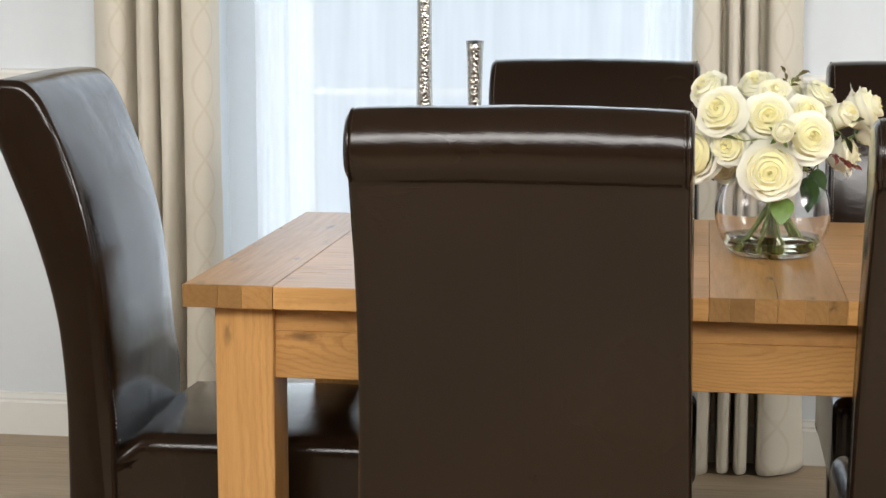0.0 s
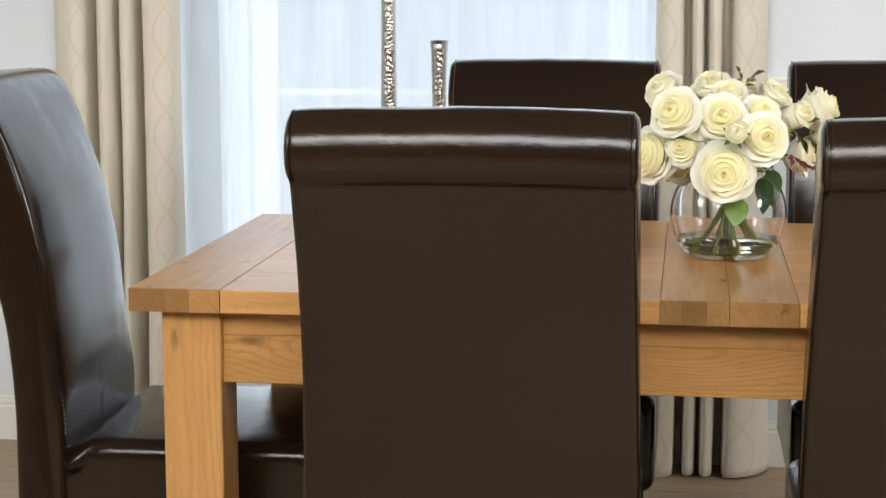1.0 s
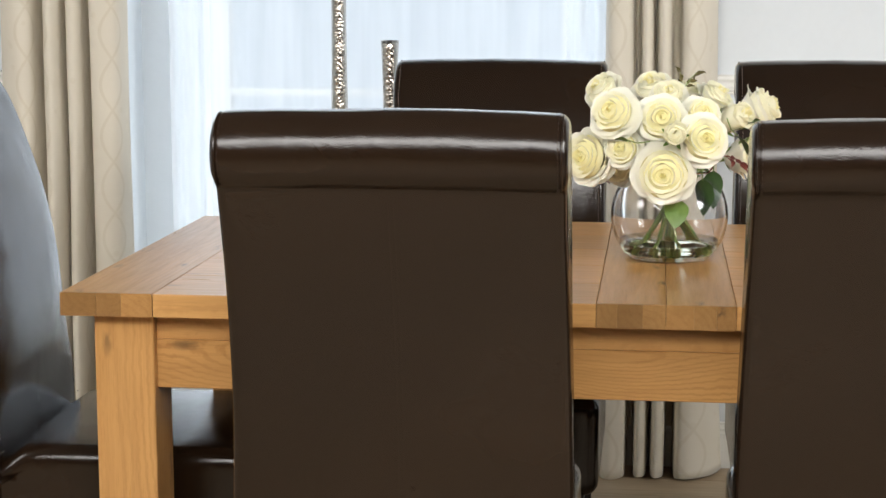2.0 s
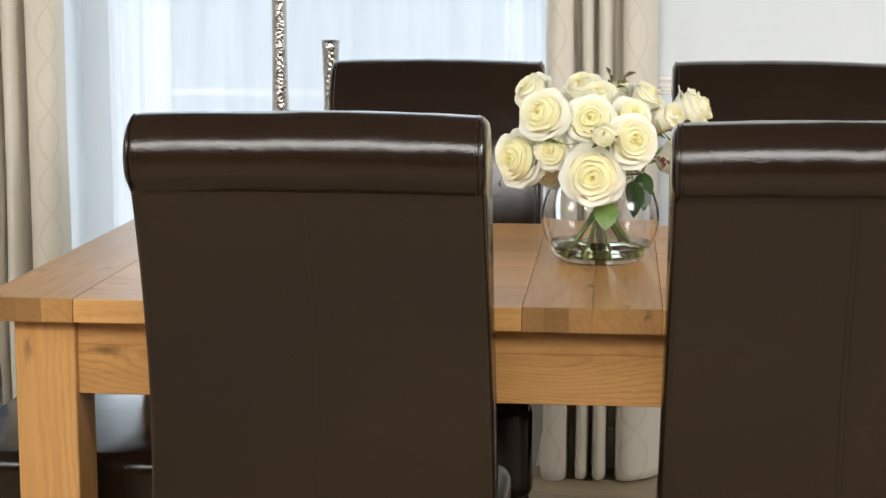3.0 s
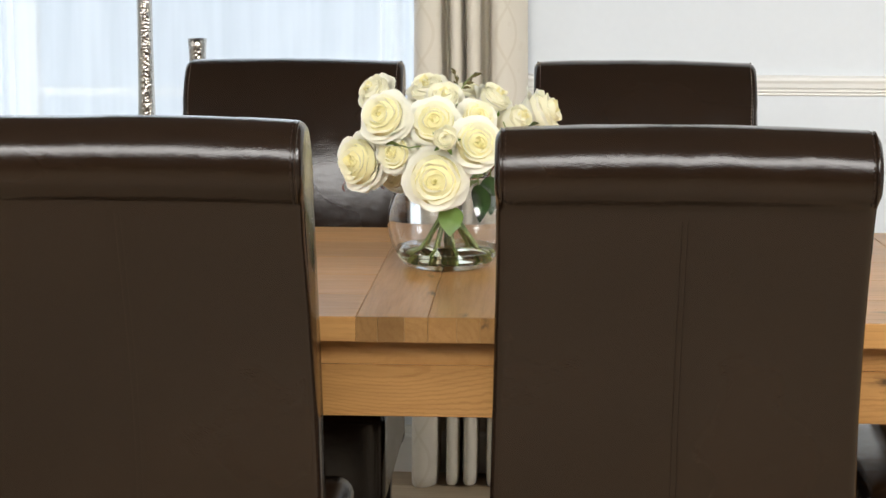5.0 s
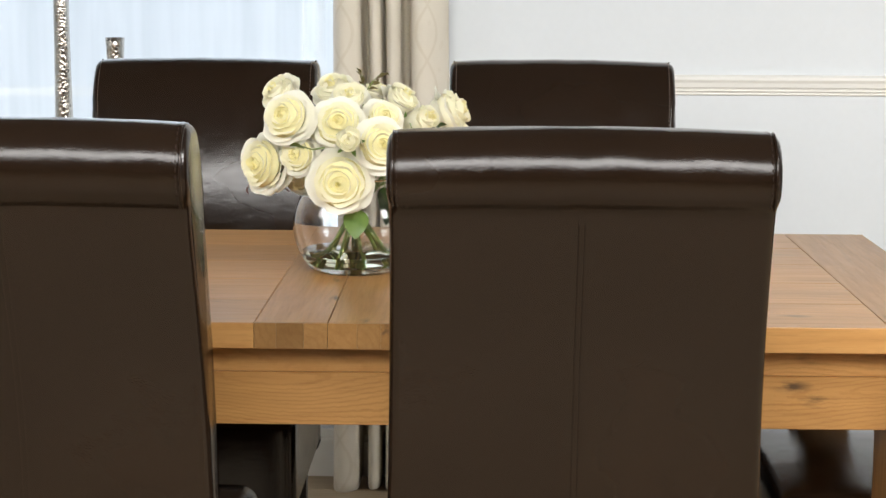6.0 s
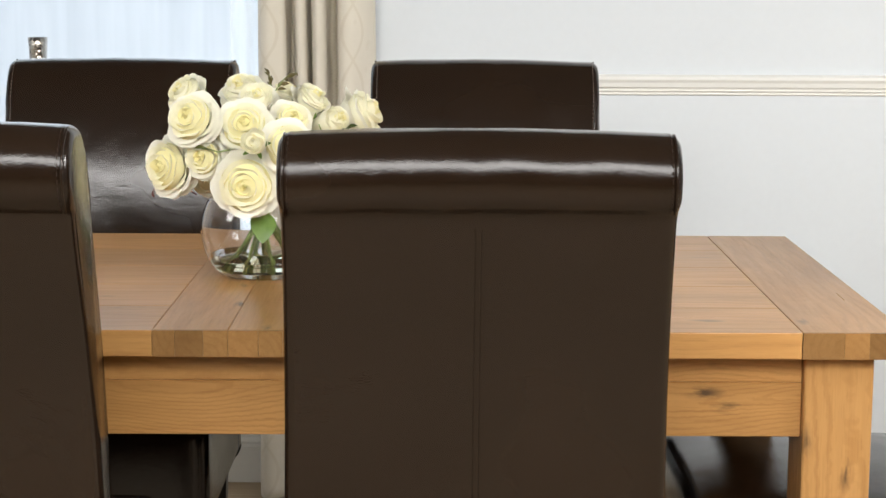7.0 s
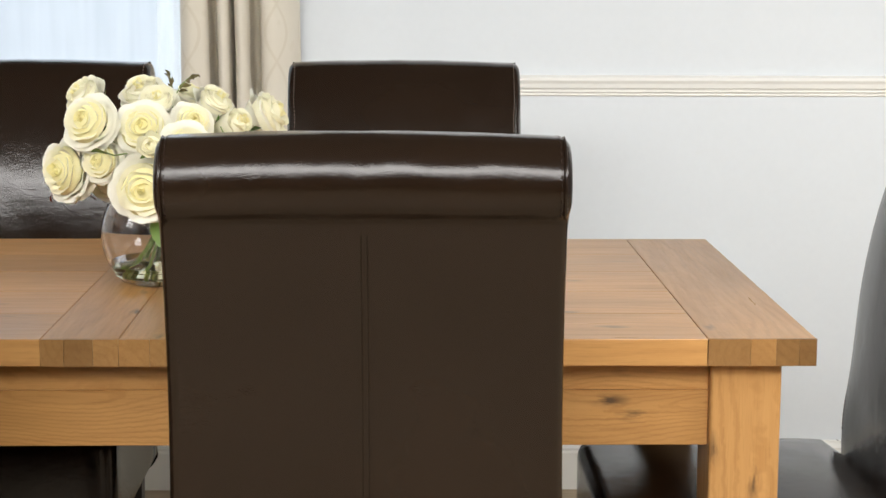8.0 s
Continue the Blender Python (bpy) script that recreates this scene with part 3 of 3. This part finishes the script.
tab = dining_table()
behind = dining_chair(1.0, 0.04, 0.0030, pose(0.5525, -0.262, 0), groove=0.0018, low=0.006)
tagged(behind, "dark brown leather scroll-back dining chair tucked under the oak table")
beside = dining_chair(2.0, 0.04, 0.011, pose(1.223, -0.245, 0), groove=0.0036, low=0.006)
tagged(beside, "dark brown leather scroll-back dining chair with a clear middle seam")
facing = dining_chair(5.0, 0.0, 0.013, pose(0.553, 1.165, 0, 0, 0, 180), 0.014, full=0.003)
tagged(facing, "dark brown leather scroll-back dining chair facing the table near the window")
tagged(copy_thing(facing, pose(1.267, 1.165, 0, 0, 0, 180)), "dark brown leather scroll-back dining chair before the plain wall")
ending = dining_chair(9.0, 0.0, 0.004, pose(-0.279, 0.43, 0, 0, 0, -87.5), low=0.008, full=0.013)
tagged(ending, "dark brown leather scroll-back dining chair at the table's curtain end")
tagged(copy_thing(ending, pose(2.085, 0.43, 0, 0, 0, 90)), "dark brown leather scroll-back dining chair at the table's far end")
curtain("curtain", -0.80, -0.455, -0.02, True, "cream patterned curtain hanging in deep pleats beside the window")
curtain("curtain", 0.752, 1.024, 0.035, False, "cream patterned curtain hanging in deep pleats beside the window")
sheer(-0.50, -0.385, 2.43, 0.014, 0.055, "gathered white sheer net curtain hanging at the window", GATHERED)
sheer(0.628, 0.80, 2.42, 0.014, 0.050, "gathered white sheer net curtain hanging at the window", GATHERED)
sheer(-0.41, 0.655, 2.46, 0.0035, 0.16, "flat white sheer net curtain across the bright window", SHEER)
candle_holder(0.170, 2.19, 1.076 - SILL, 0.0175, "slim hammered silver metal candle holder with a flared rim")
candle_holder(0.027, 2.22, 1.42 - SILL, 0.0180, "tall slim hammered silver metal candle holder")
flower_vase(0.906, 0.435)


# ---- roses ----
PETAL_RINGS = [  # how many, reach of the tip, its height, half width in degrees, outward curl
    (3, 0.10, 0.56, 100, 0.03), (3, 0.20, 0.585, 92, 0.05), (3, 0.33, 0.575, 84, 0.08), (3, 0.47, 0.525, 80, 0.12),
    (4, 0.62, 0.430, 66, 0.16), (4, 0.76, 0.280, 64, 0.19), (5, 0.86, 0.080, 56, 0.20), (5, 0.88, -0.16, 54, 0.16)]


def petal_bm(k, seed, closed=0.0):
    """One cupped petal of ring k, of a rose of radius 1 that looks along z."""
    count, reach, high, half, curl = PETAL_RINGS[k]
    reach = reach * (1 - 0.42 * closed)
    high = high + closed * 0.45
    rows = []
    nu, nv = 10, 8
    for j in range(nv + 1):
        v = j / nv
        row = []
        for i in range(nu + 1):
            u = 2 * i / nu - 1
            wide = radians(half) * (0.5 + 0.5 * min(1.0, v / 0.45) ** 0.7)
            vv = v * (1 - 0.24 * abs(u) ** 3.2)
            rho = 0.06 + (reach - 0.06) * vv ** 0.5
            z = -0.62 + (high + 0.62) * vv ** 1.25
            lip = max(0.0, (vv - 0.66) / 0.34) ** 2
            rho += curl * lip * (0.8 + 0.4 * noise.noise(Vector((u * 2, seed, k))))
            z -= curl * 0.75 * lip
            rho += (0.035 + 0.05 * reach) * noise.noise(Vector((u * 1.6, v * 1.5, seed + k * 3.1))) * v
            z += (0.05 + 0.06 * reach) * noise.noise(Vector((u * 1.9 + 9, seed * 1.7, k))) * v ** 3
            a = wide * u
            row.append((rho * math.cos(a), rho * math.sin(a), z))
        rows.append(row)
    return grid_bm(rows)


def heart_bm(closed):
    """The tight spiral in the middle."""
    rows = []
    for j in range(7):
        v = j / 6
        row = []
        for i in range(61):
            a = i / 60 * 2 * math.pi * 2.6
            rho = (0.012 + 0.095 * i / 60) * (0.55 + 0.45 * math.sin(math.pi * (0.25 + 0.6 * v))) 
            z = -0.45 + (1.03 + 0.05 * math.sin(a * 1.5) - 0.10 * i / 60) * v
            row.append((rho * math.cos(a), rho * math.sin(a), z + 0.45 * closed * v))
        rows.append(row)
    bm = grid_bm(rows)
    # the packed inner petals below the rims
    add_bm(bm, lathe([(0.0, 0.41 + 0.45 * closed)] + [(q * (1 - 0.42 * closed), 0.42 - 0.60 * q * q + 0.45 * closed * (1 - 0.2 * q)) for q in (0.08, 0.2, 0.34, 0.48, 0.62, 0.74)] + [(0.40, -0.30), (0.15, -0.60), (0.0, -0.64)], 24))
    return bm


def petal_material(name, tip, base):
    m = Mat(name)
    v = m.coord((1, 1, 1))
    n = m.noise(v, 3.0, 3)
    fine = m.noise(m.coord((8, 8, 1.5)), 4.0, 3)
    col = m.mix(n, base, tip)
    m.set(color=col, rough=0.55, spec=0.25)
    thin = m.node("ShaderNodeBsdfTranslucent", {"Color": col})
    both = m.node("ShaderNodeMixShader", {0: 0.24, 1: m.b.outputs[0], 2: thin.outputs[0]})
    m.t.links.new(both.outputs[0], m.t.nodes["Material Output"].inputs["Surface"])
    m.bump(fine, 0.08, 0.02)
    return m.m


def leaf_bm(length, width, droop=0.3, fold=0.25):
    """A pointed leaf along +y with a folded midrib."""
    rows = []
    for j in range(11):
        v = j / 10
        w = width / 2 * math.sin(math.pi * v ** 0.75) ** 0.8 if 0 < v < 1 else 0.0004
        z = -droop * length * v * v
        rows.append([(s * w, length * v, z + abs(s) * w * fold + 0.02 * length * math.sin(9 * v + 3 * s) * abs(s)) for s in (-1, -0.5, 0, 0.5, 1)])
    return grid_bm(rows)


def leaf_material(name, a, b):
    m = Mat(name)
    n = m.noise(m.coord(), 40.0, 4)
    m.set(color=m.ramp(n, [(0.3, a), (0.7, b)]), rough=0.42, spec=0.4, sss=0.1)
    m.b.inputs["Subsurface Radius"].default_value = (0.004, 0.008, 0.002)
    m.bump(n, 0.2, 0.002)
    return m.m


PETALS = [petal_material("petal_heart", (0.96, 0.915, 0.60), (0.96, 0.885, 0.46)), petal_material("petal_middle", (0.96, 0.94, 0.78), (0.96, 0.925, 0.68)),
          petal_material("petal_outer", (0.96, 0.95, 0.87), (0.96, 0.94, 0.80))]
LEAF = leaf_material("rose_leaf", (0.10, 0.18, 0.035), (0.17, 0.27, 0.065))
DARKLEAF = leaf_material("dark_leaf", (0.028, 0.065, 0.018), (0.05, 0.10, 0.03))
OLIVE = leaf_material("olive_leaf", (0.085, 0.068, 0.02), (0.15, 0.12, 0.04))
STEM = leaf_material("rose_stem", (0.17, 0.24, 0.07), (0.27, 0.34, 0.11))
REDLEAF = leaf_material("red_leaf", (0.12, 0.022, 0.02), (0.20, 0.05, 0.03))

ROSE_MESH = {}
GROW = {"open": 1.14, "half": 1.36, "bud": 1.8}


def rose(x, y, z, r, kind, seed):
    """A rose in the vase: bloom with its petals, stem and sepals."""
    bunch = Vector((0.904, 0.465, 0.925))
    way = Vector((x, y, z)) - bunch
    way = Vector((way.x * 1.0, way.y - 0.055, way.z * 0.75)).normalized()
    top = new_rose_thing(x, y, z, kind)
    turn = way.to_track_quat('Z', 'Y').to_matrix().to_4x4()
    rng = random.Random(seed)
    basis = turn @ pose(0, 0, 0, 0, 0, rng.uniform(0, 360)) @ Matrix.Diagonal((r * GROW[kind], r * GROW[kind], r * GROW[kind], 1))
    closed = {"open": 0.0, "half": 0.28, "bud": 0.85}[kind]
    if ("heart", kind) not in ROSE_MESH:
        ROSE_MESH["heart", kind] = mesh_from("bloom", heart_bm(closed), PETALS[0 if kind == "open" else 1])
    bloom = new("bloom", ROSE_MESH["heart", kind])
    bloom.parent = top
    bloom.matrix_basis = basis
    rings = {"open": 8, "half": 7, "bud": 5}[kind]
    for k in range(rings):
        count = PETAL_RINGS[k][0]
        for i in range(count):
            key = (kind, k, i % 3)
            if key not in ROSE_MESH:
                ROSE_MESH[key] = mesh_from("petal", petal_bm(k, i % 3 * 4.7 + k, closed), PETALS[0 if k < 2 else 1 if k < 5 else 2])
            ob = new("petal", ROSE_MESH[key])
            ob.parent = bloom
            ob.matrix_basis = pose(0, 0, rng.uniform(-0.04, 0.04), rng.uniform(-6, 6), rng.uniform(-6, 6), 360 / count * (i + 0.5 * (k % 2)) + k * 23 + rng.uniform(-16, 16))
    # sepals below the bloom
    for i in range(5):
        if "sepal" not in ROSE_MESH:
            ROSE_MESH["sepal"] = mesh_from("sepal", leaf_bm(0.62, 0.2, -0.25), LEAF)
        ob = new("sepal", ROSE_MESH["sepal"])
        ob.parent = bloom
        ob.matrix_basis = pose(0, 0, -0.64, 0, 0, 72 * i + 20) @ pose(0, 0.08, 0, 15, 0, 0)
    # stem from the bloom through the neck to the bottom of the bowl
    a = Vector((x, y, z)) - way * r * 0.55
    neck = Vector((0.906 + (a.x - 0.906) * 0.22, 0.435 + (a.y - 0.435) * 0.22, 0.905))
    foot = Vector((0.906 - (a.x - 0.906) * 0.70 + rng.uniform(-0.012, 0.012), 0.435 - (a.y - 0.435) * 0.55 + rng.uniform(-0.015, 0.015), 0.7945))
    off = Vector((foot.x - 0.906, foot.y - 0.435, 0))
    if off.length > 0.060:
        foot -= off * (1 - 0.060 / off.length)
    first = a - way * 0.02
    line = smooth_line([a, first.lerp(neck, 0.35) + Vector((0, 0, 0.004)), neck, neck.lerp(foot, 0.5), foot], 5)
    org = Vector((x, y, z))
    part("stem", tube([p - org for p in line], 0.0026, 7, 1.15), STEM, top, "green rose stem", smooth=True)
    return top


def new_rose_thing(x, y, z, kind):
    words = {"open": "fully open cream-white rose with a pale yellow heart", "half": "half-open cream-white rose in the glass vase", "bud": "small closed cream rose bud among the flowers"}
    return empty("rose", pose(x, y, z), words[kind], "rose", "roses in the vase")


OPEN = [(0.895, 0.302, 0.936, 0.0455), (0.956, 0.301, 0.992, 0.0383), (0.890, 0.333, 1.020, 0.0383), (0.814, 0.320, 1.031, 0.0383), (0.829, 0.334, 0.973, 0.0300),
        (0.773, 0.363, 0.956, 0.0424), (0.955, 0.384, 1.025, 0.0300)]
HALF = [(0.796, 0.417, 1.058, 0.0300), (0.875, 0.450, 1.059, 0.0310), (0.901, 0.416, 1.051, 0.0269), (0.937, 0.504, 1.049, 0.0259), (0.975, 0.475, 1.044, 0.0290),
        (1.050, 0.489, 1.022, 0.0383), (0.827, 0.417, 0.934, 0.0279), (1.023, 0.499, 0.944, 0.0310), (1.064, 0.501, 0.986, 0.0269), (0.859, 0.417, 0.998, 0.0310),
        (0.928, 0.424, 0.984, 0.0310), (0.805, 0.425, 0.998, 0.0310)]
BUDS = [(0.911, 0.268, 1.001, 0.0207), (1.004, 0.425, 1.013, 0.0248)]
for n, row in enumerate(OPEN):
    rose(*row, "open", 10 + n)
for n, row in enumerate(HALF):
    rose(*row, "half", 40 + n)
for n, row in enumerate(BUDS):
    rose(*row, "bud", 70 + n)


def spray(x, y, z, tip, count, size, material, label, red=False, seed=3):
    """A thin twig with small leaves, rising out of the bunch."""
    top = empty("foliage_sprig", pose(x, y, z), label, "foliage", "sprigs among the roses")
    rng = random.Random(seed)
    d = Vector(tip)
    base = Vector((0.906 - x, 0.435 - y, 0.83 - z))
    line = smooth_line([base * 0.3, base * 0.12, Vector((0, 0, 0)), d * 0.5 + Vector((0, 0, d.length * 0.12)), d], 6)
    part("twig", tube(line, 0.0013, 6, 0.5), REDLEAF if red else STEM, top, smooth=True)
    for i in range(count):
        t = 0.25 + 0.75 * i / max(1, count - 1)
        p = d * t + Vector((0, 0, d.length * 0.24 * t * (1 - t)))
        me_key = ("sprig", material.name, i % 2, size)
        if me_key not in ROSE_MESH:
            ROSE_MESH[me_key] = mesh_from("leaf", leaf_bm(size * (0.85 + 0.3 * (i % 2)), size * 0.5, 0.35), material)
        ob = new("leaf", ROSE_MESH[me_key])
        ob.parent = top
        side = 1 if i % 2 else -1
        ob.matrix_basis = Matrix.Translation(p) @ (d.to_track_quat('Y', 'Z').to_matrix().to_4x4()) @ pose(0, 0, 0, rng.uniform(-30, 30), rng.uniform(-50, 50), side * rng.uniform(25, 75))
    return top


def big_leaf(x, y, z, length, width, rx, ry, rz, material, label):
    """A single broad rose leaf on a short stalk."""
    top = empty("rose_leaf", pose(x, y, z, rx, ry, rz), label, "leaf", "leaves among the roses")
    part("blade", leaf_bm(length, width, 0.22, 0.18), material, top, smooth=True)
    part("stalk", tube([(0, -0.035, 0.008), (0, -0.015, 0.0), (0, 0.003, 0.0005)], 0.0011, 6), STEM, top, smooth=True)
    return top


big_leaf(0.916, 0.324, 0.893, 0.046, 0.040, -82, 0, -6, LEAF, "broad fresh green rose leaf hanging over the glass")
big_leaf(0.958, 0.365, 0.922, 0.060, 0.036, -74, 0, -30, DARKLEAF, "dark green rose leaf hanging over the vase's rim")
big_leaf(0.976, 0.398, 0.932, 0.062, 0.036, -80, 0, 12, DARKLEAF, "dark green rose leaf hanging over the vase's rim")
big_leaf(0.841, 0.310, 0.987, 0.030, 0.018, 10, 30, 60, LEAF, "small green rose leaf between two blooms")
big_leaf(1.012, 0.407, 0.990, 0.044, 0.024, -40, 10, -60, DARKLEAF, "dark green rose leaf at the bunch's side")
spray(0.923, 0.426, 1.056, (0.028, 0.02, 0.036), 9, 0.016, OLIVE, "thin olive sprig with small leaves above the roses", seed=3)
spray(0.923, 0.419, 1.061, (-0.004, 0.0, 0.030), 5, 0.014, OLIVE, "thin olive sprig with small leaves above the roses", seed=8)
spray(0.988, 0.419, 0.954, (0.050, 0.0, -0.022), 11, 0.018, REDLEAF, "reddish brown sprig with small pointed leaves", True, seed=5)
spray(0.997, 0.418, 0.990, (0.045, 0.0, 0.020), 7, 0.020, DARKLEAF, "thin green sprig with small leaves beside the roses", seed=6)
spray(0.764, 0.397, 0.941, (-0.022, 0.0, -0.026), 3, 0.013, REDLEAF, "reddish brown sprig with small pointed leaves", True, seed=7)


# ---- floor planks, last ----
def floor_planks():
    fl = tagged(part("floor", box((X0, Y0, -0.018), (X1, BAY_Y, -0.006)), DARKWOOD), "pale grey-brown oak plank floor", "floor", kind="structure")
    w, n = 0.14, 0
    meshes = {}
    bmj = bmesh.new()
    rng = random.Random(5)
    y = Y0
    while y < BAY_Y - 0.01:
        x = X0 - rng.random() * 0.9
        yb = min(y + w, BAY_Y)
        while x < X1:
            L = 1.4
            a, b = max(x, X0), min(x + L, X1)
            if b - a > 0.05:
                near = -1.6 < (a + b) / 2 < 3.2 and y > -0.3 and abs(b - a - L) < 1e-6 and yb - y > w - 1e-6
                if near:
                    if "p" not in meshes:
                        meshes["p"] = mesh_from("plank", box((-L / 2 + 0.0008, -w / 2 + 0.0008, -0.006), (L / 2 - 0.0008, w / 2 - 0.0008, 0.0), 0.0012, 1), FLOOR, False)
                    ob = new("plank", meshes["p"])
                    ob.parent = fl
                    ob.matrix_basis = pose((a + b) / 2, (y + yb) / 2, 0)
                else:
                    add_bm(bmj, box((a + 0.0008, y + 0.0008, -0.006), (b - 0.0008, yb - 0.0008, 0.0)))
            x += L
        y += w
    ob = part("far_planks", bmj, FLOOR, fl)
    tagged(ob, kind="stuff")


floor_planks()
